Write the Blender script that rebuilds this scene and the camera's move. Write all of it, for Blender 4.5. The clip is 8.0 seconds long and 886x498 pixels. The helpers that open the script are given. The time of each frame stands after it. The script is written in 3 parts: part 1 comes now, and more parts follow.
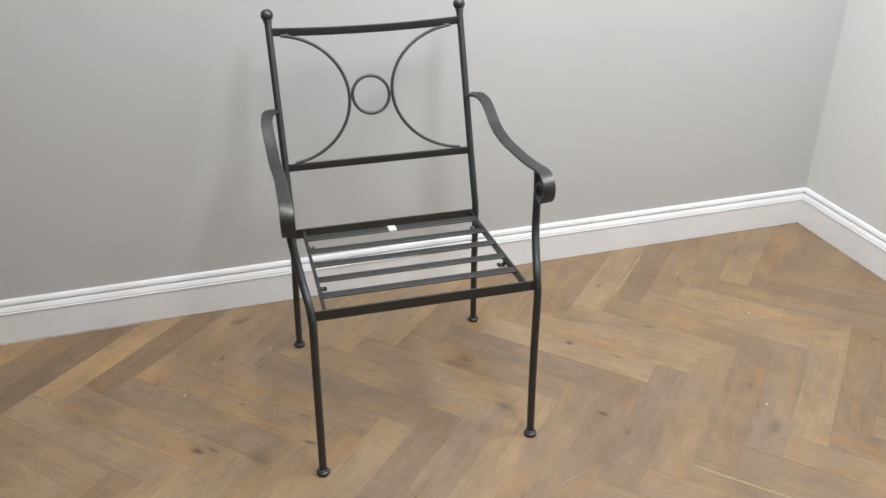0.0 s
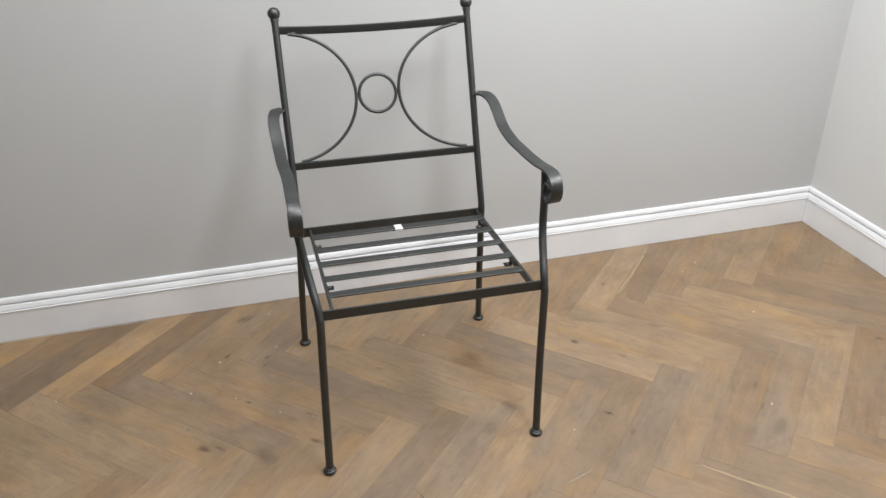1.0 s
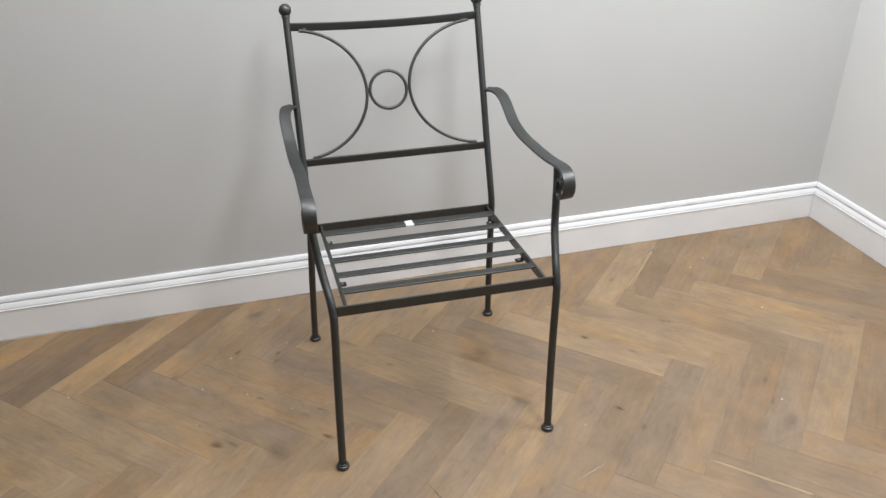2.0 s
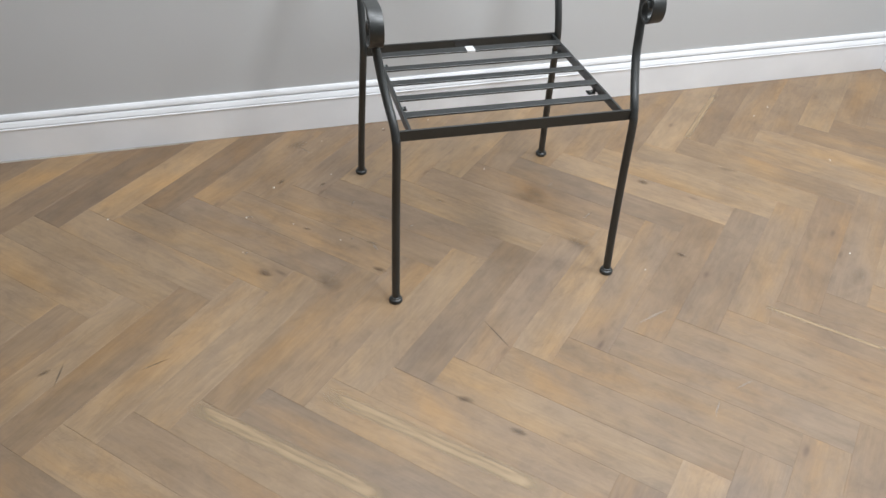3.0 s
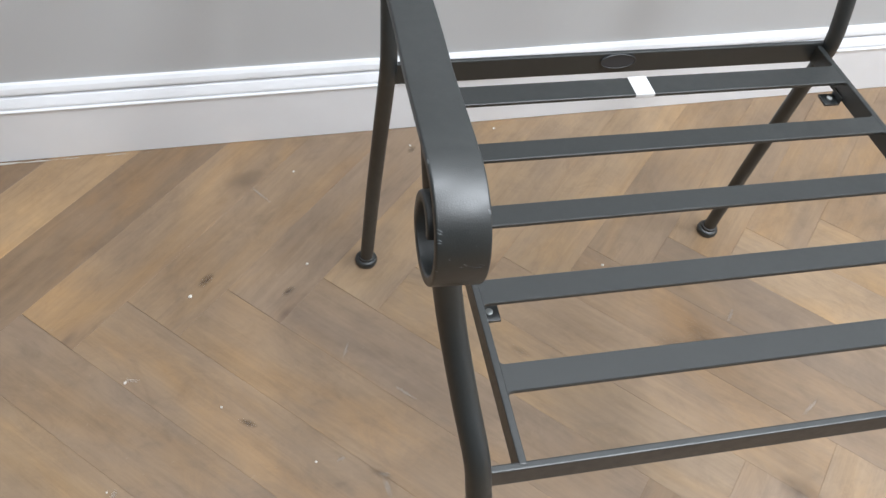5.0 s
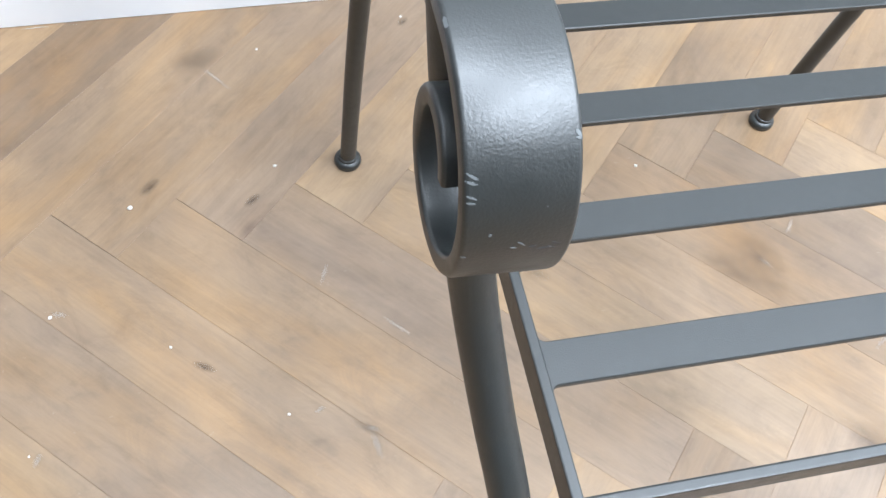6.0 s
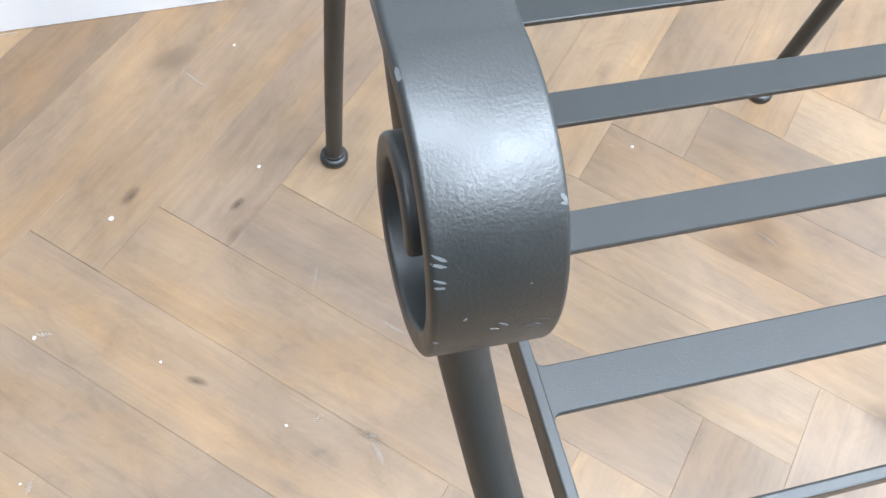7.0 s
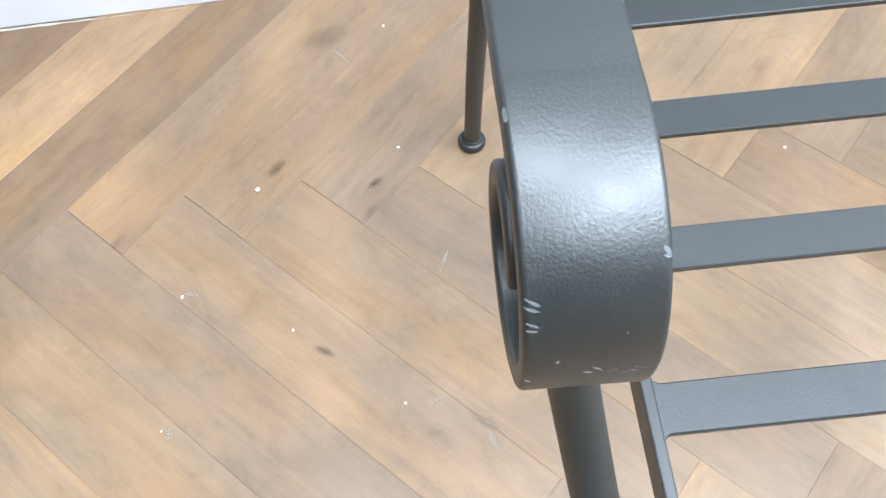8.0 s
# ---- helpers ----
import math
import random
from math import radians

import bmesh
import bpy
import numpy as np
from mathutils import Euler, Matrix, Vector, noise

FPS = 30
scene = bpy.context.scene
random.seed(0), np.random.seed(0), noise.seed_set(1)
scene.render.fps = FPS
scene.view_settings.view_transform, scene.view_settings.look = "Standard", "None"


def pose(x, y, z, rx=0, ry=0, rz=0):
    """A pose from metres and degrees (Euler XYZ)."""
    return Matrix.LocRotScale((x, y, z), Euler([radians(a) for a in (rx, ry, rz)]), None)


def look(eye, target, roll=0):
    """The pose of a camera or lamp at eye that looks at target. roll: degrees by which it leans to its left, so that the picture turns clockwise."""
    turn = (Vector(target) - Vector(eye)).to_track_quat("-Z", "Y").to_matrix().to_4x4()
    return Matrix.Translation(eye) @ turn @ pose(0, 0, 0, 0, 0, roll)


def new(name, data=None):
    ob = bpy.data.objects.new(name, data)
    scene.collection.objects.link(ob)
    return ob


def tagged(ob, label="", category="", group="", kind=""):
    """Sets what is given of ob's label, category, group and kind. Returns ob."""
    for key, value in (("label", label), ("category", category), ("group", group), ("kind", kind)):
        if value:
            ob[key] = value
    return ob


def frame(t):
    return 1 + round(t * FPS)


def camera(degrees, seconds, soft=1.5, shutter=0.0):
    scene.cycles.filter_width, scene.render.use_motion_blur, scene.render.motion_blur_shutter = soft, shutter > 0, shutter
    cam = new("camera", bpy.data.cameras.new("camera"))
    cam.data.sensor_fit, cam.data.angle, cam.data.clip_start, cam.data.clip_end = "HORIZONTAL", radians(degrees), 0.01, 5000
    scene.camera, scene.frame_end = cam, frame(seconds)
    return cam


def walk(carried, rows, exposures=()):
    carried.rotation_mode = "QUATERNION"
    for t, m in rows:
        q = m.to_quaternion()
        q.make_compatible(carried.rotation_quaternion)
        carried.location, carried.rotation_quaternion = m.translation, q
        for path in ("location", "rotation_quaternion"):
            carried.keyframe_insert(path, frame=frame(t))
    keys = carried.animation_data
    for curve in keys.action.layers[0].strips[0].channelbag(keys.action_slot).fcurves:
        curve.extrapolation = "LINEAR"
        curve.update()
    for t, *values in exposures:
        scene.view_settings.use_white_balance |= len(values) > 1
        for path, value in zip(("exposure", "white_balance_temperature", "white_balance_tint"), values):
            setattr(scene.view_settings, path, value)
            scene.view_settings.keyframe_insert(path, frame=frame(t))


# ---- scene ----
cam = camera(56.67, 8.0)
PATH = [
    (0, (-0.1350, -1.4737, 1.4094), (0.3566, 0.2124, 0.4527), -0.25),
    (0.5, (-0.1425, -1.4657, 1.4195), (0.3475, 0.2138, 0.4504), -0.10),
    (1, (-0.1503, -1.4642, 1.4210), (0.3401, 0.2153, 0.4522), -0.08),
    (1.2, (-0.1548, -1.4562, 1.4301), (0.3358, 0.2180, 0.4521), -0.10),
    (2.3, (-0.2078, -1.4635, 1.4145), (0.2798, 0.2114, 0.4363), -0.22),
    (2.5, (-0.2381, -1.4756, 1.3833), (0.2096, 0.1893, 0.3696), -0.15),
    (2.7, (-0.2728, -1.4378, 1.3536), (0.1647, 0.1611, 0.2346), 0.71),
    (3, (-0.2868, -1.3656, 1.3054), (0.1404, 0.1263, 0.0437), 2.16),
    (3.2, (-0.2920, -1.2779, 1.2728), (0.1289, 0.1749, -0.0356), 2.83),
    (3.5, (-0.2378, -1.0690, 1.2414), (0.1395, 0.3613, -0.1047), 2.38),
    (3.8, (-0.2258, -0.8688, 1.2362), (0.1434, 0.5493, -0.1249), 2.41),
    (4, (-0.2132, -0.7270, 1.2010), (0.1488, 0.6770, -0.1766), 2.90),
    (4.2, (-0.1905, -0.5631, 1.1648), (0.2026, 0.7644, -0.2785), 4.21),
    (5.3, (-0.0871, -0.0673, 0.8872), (0.2902, 1.0237, -0.7461), 9.80),
    (5.5, (-0.0796, -0.0379, 0.8493), (0.2880, 0.9834, -0.8305), 10.95),
    (5.7, (-0.0740, -0.0214, 0.8275), (0.2933, 0.9468, -0.8836), 11.34),
    (6, (-0.0715, 0.0029, 0.8027), (0.3046, 0.9216, -0.9335), 11.18),
    (6.2, (-0.0673, 0.0123, 0.7940), (0.3101, 0.9099, -0.9530), 10.75),
    (6.5, (-0.0630, 0.0234, 0.7885), (0.3147, 0.9049, -0.9666), 10.01),
    (7, (-0.0553, 0.0345, 0.7885), (0.3092, 0.9001, -0.9772), 8.83),
    (7.2, (-0.0531, 0.0366, 0.7875), (0.2725, 0.8995, -0.9872), 7.13),
    (7.5, (-0.0508, 0.0398, 0.7895), (0.1303, 0.9162, -0.9991), 0.92),
    (8, (-0.0458, 0.0435, 0.7942), (-0.0165, 0.9224, -1.0021), -5.64),
]
EXPOSURES = [(0.0, 0.12, 6450, 9), (2.5, 0.2, 6350, 9), (3.2, 0.26, 6030, 8), (4.0, 0.33, 5830, 8), (5.3, 0.50, 6080, 9), (6.0, 1.18, 5620, 7), (6.5, 1.25, 5550, 7), (7.0, 1.27, 5550, 7), (8.0, 1.31, 5550, 7)]
walk(cam, [(t, look(eye, target, roll)) for t, eye, target, roll in PATH], EXPOSURES)

# ---- light: ceiling lights of the room ----
world = bpy.data.worlds.new("world")
scene.world = world
world.use_nodes = True
world.node_tree.nodes["Background"].inputs["Color"].default_value = (0.75, 0.85, 1.0, 1)
world.node_tree.nodes["Background"].inputs["Strength"].default_value = 0.05


ROOM_TOP = 2.45


def ceiling_lamp(x, y, wide, deep, watts, colour=(0.98, 0.99, 1.0)):
    """A flat oval light set in the ceiling, which shines down."""
    data = bpy.data.lights.new("ceiling_lamp", "AREA")
    data.shape, data.size, data.size_y, data.energy, data.color = "ELLIPSE", wide, deep, watts, colour
    ob = new("ceiling_lamp", data)
    ob.location = (x, y, ROOM_TOP - 0.03)
    return ob


ceiling_lamp(0.74, -0.70, 0.42, 1.10, 30)
ceiling_lamp(1.45, -0.15, 0.45, 0.80, 28)
ceiling_lamp(-1.05, -0.85, 0.60, 0.60, 8)
ceiling_lamp(0.02, 0.25, 0.70, 0.50, 16)


# ---- materials ----
def material(name, colour, rough, metallic=0.0, spec=0.5):
    m = bpy.data.materials.new(name)
    m.use_nodes = True
    b = m.node_tree.nodes["Principled BSDF"]
    b.inputs["Base Color"].default_value = (*colour, 1)
    b.inputs["Roughness"].default_value = rough
    b.inputs["Metallic"].default_value = metallic
    b.inputs["Specular IOR Level"].default_value = spec
    return m, m.node_tree, b


def add(tree, kind, **inputs):
    n = tree.nodes.new(kind)
    for k, v in inputs.items():
        n.inputs[k.replace("_", " ")].default_value = v
    return n


def ramp(tree, source, stops):
    r = tree.nodes.new("ShaderNodeValToRGB")
    el = r.color_ramp.elements
    while len(el) < len(stops):
        el.new(0.5)
    for e, (p, c) in zip(el, stops):
        e.position, e.color = p, (*c, 1) if len(c) == 3 else c
    tree.links.new(source, r.inputs[0])
    return r.outputs[0]


def mix(tree, fac, a, b, blend="MIX"):
    n = tree.nodes.new("ShaderNodeMix")
    n.data_type, n.blend_type = "RGBA", blend
    for socket, v in ((n.inputs[0], fac), (n.inputs[6], a), (n.inputs[7], b)):
        if isinstance(v, (int, float)):
            socket.default_value = v
        elif isinstance(v, tuple):
            socket.default_value = (*v, 1)
        else:
            tree.links.new(v, socket)
    return n.outputs[2]


def bump(tree, bsdf, height, strength, distance, below=None):
    n = add(tree, "ShaderNodeBump", Strength=strength, Distance=distance)
    tree.links.new(height, n.inputs["Height"])
    if below:
        tree.links.new(below, n.inputs["Normal"])
    tree.links.new(n.outputs[0], bsdf.inputs["Normal"])
    return n.outputs[0]


def noise_of(tree, vector, scale, detail=4.0, rough=0.55):
    n = add(tree, "ShaderNodeTexNoise", Scale=scale, Detail=detail, Roughness=rough)
    tree.links.new(vector, n.inputs["Vector"])
    return n.outputs["Fac"]


def coords(tree, kind="Object", scale=(1, 1, 1)):
    c = tree.nodes.new("ShaderNodeTexCoord")
    m = add(tree, "ShaderNodeMapping", Scale=scale)
    tree.links.new(c.outputs[kind], m.inputs["Vector"])
    return m.outputs[0]


def make_coated_metal():
    m, t, b = material("powder_coated_steel", (0.02, 0.022, 0.024), 0.36, spec=0.9)
    b.inputs["IOR"].default_value = 1.5
    v = coords(t)
    peel = noise_of(t, v, 1150, 2, 0.55)
    fine = noise_of(t, v, 3200, 1, 0.5)
    wide = noise_of(t, v, 140, 2, 0.5)
    tone = noise_of(t, v, 14, 2)
    t.links.new(ramp(t, tone, [(0.2, (0.0100, 0.0122, 0.0120)), (0.8, (0.0135, 0.0162, 0.0158))]), b.inputs["Base Color"])
    t.links.new(ramp(t, wide, [(0.25, (0.40,) * 3), (0.75, (0.49,) * 3)]), b.inputs["Roughness"])
    n = bump(t, b, peel, 0.36, 0.00026)
    bump(t, b, fine, 0.12, 0.0001, n)
    return m


def make_wall_paint(name, low, high):
    m, t, b = material(name, high, 0.75, spec=0.3)
    v = coords(t)
    t.links.new(ramp(t, noise_of(t, v, 1.3, 3), [(0.3, low), (0.7, high)]), b.inputs["Base Color"])
    n = bump(t, b, noise_of(t, v, 260, 2), 0.12, 0.0006)
    bump(t, b, noise_of(t, v, 7, 2), 0.15, 0.004, n)
    return m


def make_white_paint(name, colour, rough):
    m, t, b = material(name, colour, rough)
    v = coords(t)
    low = tuple(c * 0.93 for c in colour)
    t.links.new(ramp(t, noise_of(t, v, 5, 4), [(0.3, low), (0.65, colour)]), b.inputs["Base Color"])
    bump(t, b, noise_of(t, v, 120, 2), 0.1, 0.0005)
    return m


def make_oak():
    m, t, b = material("oiled_oak", (0.3, 0.2, 0.12), 0.45)
    info = t.nodes.new("ShaderNodeObjectInfo")
    c = t.nodes.new("ShaderNodeTexCoord")
    shift = add(t, "ShaderNodeVectorMath")
    shift.operation = "SCALE"
    shift.inputs[0].default_value = (7.3, 3.1, 0)
    t.links.new(info.outputs["Random"], shift.inputs["Scale"])
    here = t.nodes.new("ShaderNodeVectorMath")
    t.links.new(c.outputs["Object"], here.inputs[0])
    t.links.new(shift.outputs[0], here.inputs[1])

    def scaled(x, y):
        mp = add(t, "ShaderNodeMapping", Scale=(x, y, 1))
        t.links.new(here.outputs[0], mp.inputs["Vector"])
        return mp.outputs[0]

    def warped(x, y, detail, rough, bend):
        n = add(t, "ShaderNodeTexNoise", Scale=1.0, Detail=detail, Roughness=rough, Distortion=bend)
        t.links.new(scaled(x, y), n.inputs["Vector"])
        return n.outputs["Fac"]

    place = t.nodes.new("ShaderNodeNewGeometry").outputs["Position"]
    fibre = noise_of(t, scaled(16, 420), 1.0, 3, 0.6)
    grain = warped(7, 95, 5, 0.6, 0.4)
    figure = warped(4.2, 17, 6, 0.62, 1.3)
    smoke = warped(3.6, 8, 7, 0.66, 1.2)
    amber = warped(3.0, 9, 4, 0.55, 0.5)
    stain = warped(8.5, 16, 7, 0.70, 1.4)
    col = info.outputs["Color"]
    col = mix(t, 1.0, col, ramp(t, figure, [(0.28, (0.86, 0.85, 0.84)), (0.5, (1, 1, 1)), (0.74, (1.09, 1.08, 1.06))]), "MULTIPLY")
    col = mix(t, 1.0, col, ramp(t, amber, [(0.32, (0.94, 0.965, 1.03)), (0.50, (1, 1, 1)), (0.70, (1.15, 1.05, 0.86))]), "MULTIPLY")
    col = mix(t, 1.0, col, ramp(t, grain, [(0.3, (0.94, 0.935, 0.93)), (0.62, (1.03, 1.03, 1.03))]), "MULTIPLY")
    col = mix(t, 1.0, col, ramp(t, fibre, [(0.3, (0.97, 0.97, 0.97)), (0.65, (1.02, 1.02, 1.02))]), "MULTIPLY")
    # smoked grey areas and darker stains that follow the grain
    col = mix(t, ramp(t, smoke, [(0.44, (0, 0, 0)), (0.72, (0.50,) * 3)]), col, (0.220, 0.163, 0.118))
    col = mix(t, ramp(t, stain, [(0.52, (0, 0, 0)), (0.78, (0.50,) * 3)]), col, (0.160, 0.115, 0.082))
    # knots: a dark heart in a reddish halo
    knots = add(t, "ShaderNodeTexVoronoi", Scale=1.0, Randomness=1.0)
    t.links.new(scaled(3.4, 9.5), knots.inputs["Vector"])
    col = mix(t, ramp(t, knots.outputs["Distance"], [(0.04, (0.40,) * 3), (0.20, (0, 0, 0))]), col, (0.190, 0.122, 0.078))
    col = mix(t, ramp(t, knots.outputs["Distance"], [(0.02, (0.45,) * 3), (0.070, (0, 0, 0))]), col, (0.085, 0.058, 0.042))
    # cathedral figure: broad, faint, wandering bands
    bands = warped(1.6, 34, 3, 0.5, 1.6)
    col = mix(t, 1.0, col, ramp(t, bands, [(0.34, (0.93, 0.92, 0.91)), (0.46, (1, 1, 1)), (0.56, (0.955, 0.95, 0.945)), (0.68, (1.035, 1.03, 1.02))]), "MULTIPLY")
    # wear that crosses the boards, and pale dust
    wear = noise_of(t, place, 4.2, 7, 0.62)
    blotch = warped(11, 19, 7, 0.72, 1.8)
    col = mix(t, 1.0, col, ramp(t, blotch, [(0.30, (0.87, 0.86, 0.85)), (0.48, (1, 1, 1)), (0.68, (1.07, 1.065, 1.05))]), "MULTIPLY")
    warm = noise_of(t, place, 9.0, 5, 0.6)
    dust = noise_of(t, place, 75.0, 4, 0.7)
    col = mix(t, 1.0, col, ramp(t, warm, [(0.3, (0.92, 0.92, 0.93)), (0.5, (1, 1, 1)), (0.7, (1.07, 1.06, 1.03))]), "MULTIPLY")
    col = mix(t, 1.0, col, ramp(t, wear, [(0.44, (1, 1, 1)), (0.70, (0.82, 0.81, 0.82))]), "MULTIPLY")
    col = mix(t, ramp(t, dust, [(0.66, (0, 0, 0)), (0.80, (0.30,) * 3)]), col, (0.44, 0.37, 0.29))
    t.links.new(col, b.inputs["Base Color"])
    t.links.new(ramp(t, smoke, [(0.2, (0.42,) * 3), (0.8, (0.56,) * 3)]), b.inputs["Roughness"])
    n = bump(t, b, grain, 0.16, 0.0007)
    bump(t, b, figure, 0.10, 0.0018, n)
    return m


METAL = make_coated_metal()
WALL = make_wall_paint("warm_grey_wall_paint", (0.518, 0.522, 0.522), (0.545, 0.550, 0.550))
# east wall: the grey raised so its brighter light is in the colour
LIT_WALL = make_wall_paint("lit_wall_paint", (0.69, 0.695, 0.695), (0.72, 0.725, 0.725))
TRIM = make_white_paint("white_satin_trim_paint", (0.87, 0.88, 0.90), 0.30)
CEILING = make_white_paint("white_ceiling_paint", (0.82, 0.82, 0.81), 0.8)
OAK = make_oak()


def make_oak_field():
    m, t, b = material("oiled_oak_far", (0.3, 0.23, 0.16), 0.5)
    g = t.nodes.new("ShaderNodeNewGeometry")
    col = ramp(t, g.outputs["Random Per Island"], [(0.0, (0.222, 0.156, 0.098)), (0.5, (0.262, 0.183, 0.112)), (1.0, (0.300, 0.209, 0.126))])
    col = mix(t, 0.5, col, ramp(t, noise_of(t, coords(t), 14, 5), [(0.3, (0.75, 0.74, 0.73)), (0.7, (1.1, 1.1, 1.1))]), "MULTIPLY")
    t.links.new(col, b.inputs["Base Color"])
    return m


OAK_FIELD = make_oak_field()
JOINT = material("dark_joint", (0.20, 0.145, 0.098), 0.9)[0]


def make_stain(name, colour, strength, rough=0.55):
    """A mark that fades out unevenly towards its rim."""
    m, t, b = material(name, colour, rough)
    v = coords(t)
    ball = t.nodes.new("ShaderNodeTexGradient")
    ball.gradient_type = "SPHERICAL"
    t.links.new(v, ball.inputs["Vector"])
    patch = mix(t, 1.0, ball.outputs["Fac"], ramp(t, noise_of(t, v, 2.2, 4, 0.65), [(0.25, (0.25,) * 3), (0.65, (1.3,) * 3)]), "MULTIPLY")
    fac = ramp(t, patch, [(0.05, (0, 0, 0)), (0.95, (strength,) * 3)])
    t.links.new(fac, b.inputs["Alpha"])
    return m


def make_sapwood():
    """A pale streak of sapwood along a board, soft and wavy at its long edges."""
    m, t, b = material("pale_sapwood", (0.39, 0.285, 0.172), 0.5)
    v = coords(t)
    xyz = t.nodes.new("ShaderNodeSeparateXYZ")
    t.links.new(v, xyz.inputs[0])

    def fade(socket, start):
        away = t.nodes.new("ShaderNodeMath")
        away.operation = "ABSOLUTE"
        t.links.new(socket, away.inputs[0])
        return ramp(t, away.outputs[0], [(start, (1, 1, 1)), (1.0, (0, 0, 0))])

    patch = mix(t, 1.0, fade(xyz.outputs["Y"], 0.45), fade(xyz.outputs["X"], 0.8), "MULTIPLY")
    patch = mix(t, 1.0, patch, ramp(t, noise_of(t, v, 1.8, 5, 0.6), [(0.25, (0.30,) * 3), (0.60, (0.85,) * 3)]), "MULTIPLY")
    t.links.new(patch, b.inputs["Alpha"])
    return m


SAPWOOD = make_sapwood()
KNOT = make_stain("dark_knot", (0.085, 0.055, 0.036), 0.55)
FAINT = make_stain("faint_knot", (0.11, 0.075, 0.050), 0.30)
SCRAPE = make_stain("dark_scrape", (0.10, 0.075, 0.058), 0.8)
CHIP = material("bare_chip", (0.12, 0.128, 0.13), 0.5)[0]
LABEL = material("white_label", (0.70, 0.70, 0.70), 0.5)[0]
CRUMB = material("white_filler_crumb", (0.66, 0.63, 0.58), 0.8)[0]
SCUFF = make_stain("pale_scuff", (0.48, 0.41, 0.34), 0.52)
CAULK = material("old_filler", (0.52, 0.50, 0.46), 0.8)[0]
ZINC = material("zinc_screw", (0.40, 0.42, 0.41), 0.4, 0.3)[0]
BADGE = material("dark_badge", (0.035, 0.037, 0.042), 0.3)[0]


# ---- mesh tools ----
def mesh_of(name, bm, mat, smooth=False):
    bmesh.ops.recalc_face_normals(bm, faces=bm.faces)
    for f in bm.faces:
        f.smooth = smooth
    me = bpy.data.meshes.new(name)
    bm.to_mesh(me)
    bm.free()
    me.materials.append(mat)
    if smooth:
        me.set_sharp_from_angle(angle=radians(35))
    return me


def part(name, bm, mat, parent, label="", smooth=True):
    ob = new(name, mesh_of(name, bm, mat, smooth))
    ob.parent = parent
    return tagged(ob, label)


def block(x0, x1, y0, y1, z0, z1, bevel=0.0, seg=2):
    bm = bmesh.new()
    size = Matrix.Diagonal((x1 - x0, y1 - y0, z1 - z0, 1))
    bmesh.ops.create_cube(bm, size=1, matrix=Matrix.Translation(((x0 + x1) / 2, (y0 + y1) / 2, (z0 + z1) / 2)) @ size)
    if bevel:
        bmesh.ops.bevel(bm, geom=bm.edges[:], offset=bevel, segments=seg, affect="EDGES", profile=0.5)
    return bm


def fillet_bar(x0, x1, y0, y1, z0, z1, r, c=0.0007):
    """A flat bar whose ends widen into small weld fillets of radius r."""
    out = []
    for xe, sx in ((x0, 1), (x1, -1)):
        for ye, sy in ((y0, 1), (y1, -1)):
            arc = []
            for k in range(5):
                a = radians(22.5 * k)
                arc.append((xe + sx * r * (1 - math.sin(a)), ye - sy * r * (1 - math.cos(a))))
            out.append(arc)
    ring = out[0][::-1] + out[2] + out[3][::-1] + out[1]
    bm = bmesh.new()
    rows = []
    mid = ((x0 + x1) / 2, (y0 + y1) / 2)
    for z, inset in ((z0, c), (z0 + c, 0), (z1 - c, 0), (z1, c)):
        rows.append([bm.verts.new((x, y - math.copysign(inset, y - mid[1]), z)) for x, y in ring])
    n = len(ring)
    for p, q in zip(rows, rows[1:]):
        for k in range(n):
            bm.faces.new((p[k], p[(k + 1) % n], q[(k + 1) % n], q[k]))
    bm.faces.new(rows[0][::-1])
    bm.faces.new(rows[-1])
    return bm


def spline(points, n):
    """Catmull-Rom through the points, n steps a stretch."""
    p = [Vector(q) for q in points]
    p = [2 * p[0] - p[1], *p, 2 * p[-1] - p[-2]]
    out = []
    for a, b, c, d in zip(p, p[1:], p[2:], p[3:]):
        for k in range(n):
            u = k / n
            out.append(0.5 * (2 * b + (c - a) * u + (2 * a - 5 * b + 4 * c - d) * u * u + (3 * b - a - 3 * c + d) * u ** 3))
    return out + [p[-2]]


def sweep(path, profile, side=None, closed=False):
    """A profile of (across, up) drawn along a path; side: the axis that 'across' keeps to."""
    bm = bmesh.new()
    n, rings = len(path), []
    last = None
    for i, p in enumerate(path):
        a = path[i - 1] if closed or i else p
        b = path[(i + 1) % n] if closed or i < n - 1 else p
        tangent = (b - a).normalized()
        if side is not None:
            across = (Vector(side) - tangent * tangent.dot(Vector(side))).normalized()
        elif last is None:
            ref = Vector((0, 1, 0)) if abs(tangent.y) < 0.9 else Vector((1, 0, 0))
            across = (ref - tangent * tangent.dot(ref)).normalized()
        else:
            across = (last - tangent * tangent.dot(last)).normalized()
        last = across
        up = tangent.cross(across)
        rings.append([bm.verts.new(p + across * u + up * v) for u, v in profile])
    m = len(profile)
    for i in range(n if closed else n - 1):
        r, s = rings[i], rings[(i + 1) % n]
        for k in range(m):
            bm.faces.new((r[k], r[(k + 1) % m], s[(k + 1) % m], s[k]))
    if not closed:
        bm.faces.new(rings[0][::-1])
        bm.faces.new(rings[-1])
    return bm


def round_profile(r, n=16):
    return [(r * math.cos(2 * math.pi * k / n), r * math.sin(2 * math.pi * k / n)) for k in range(n)]


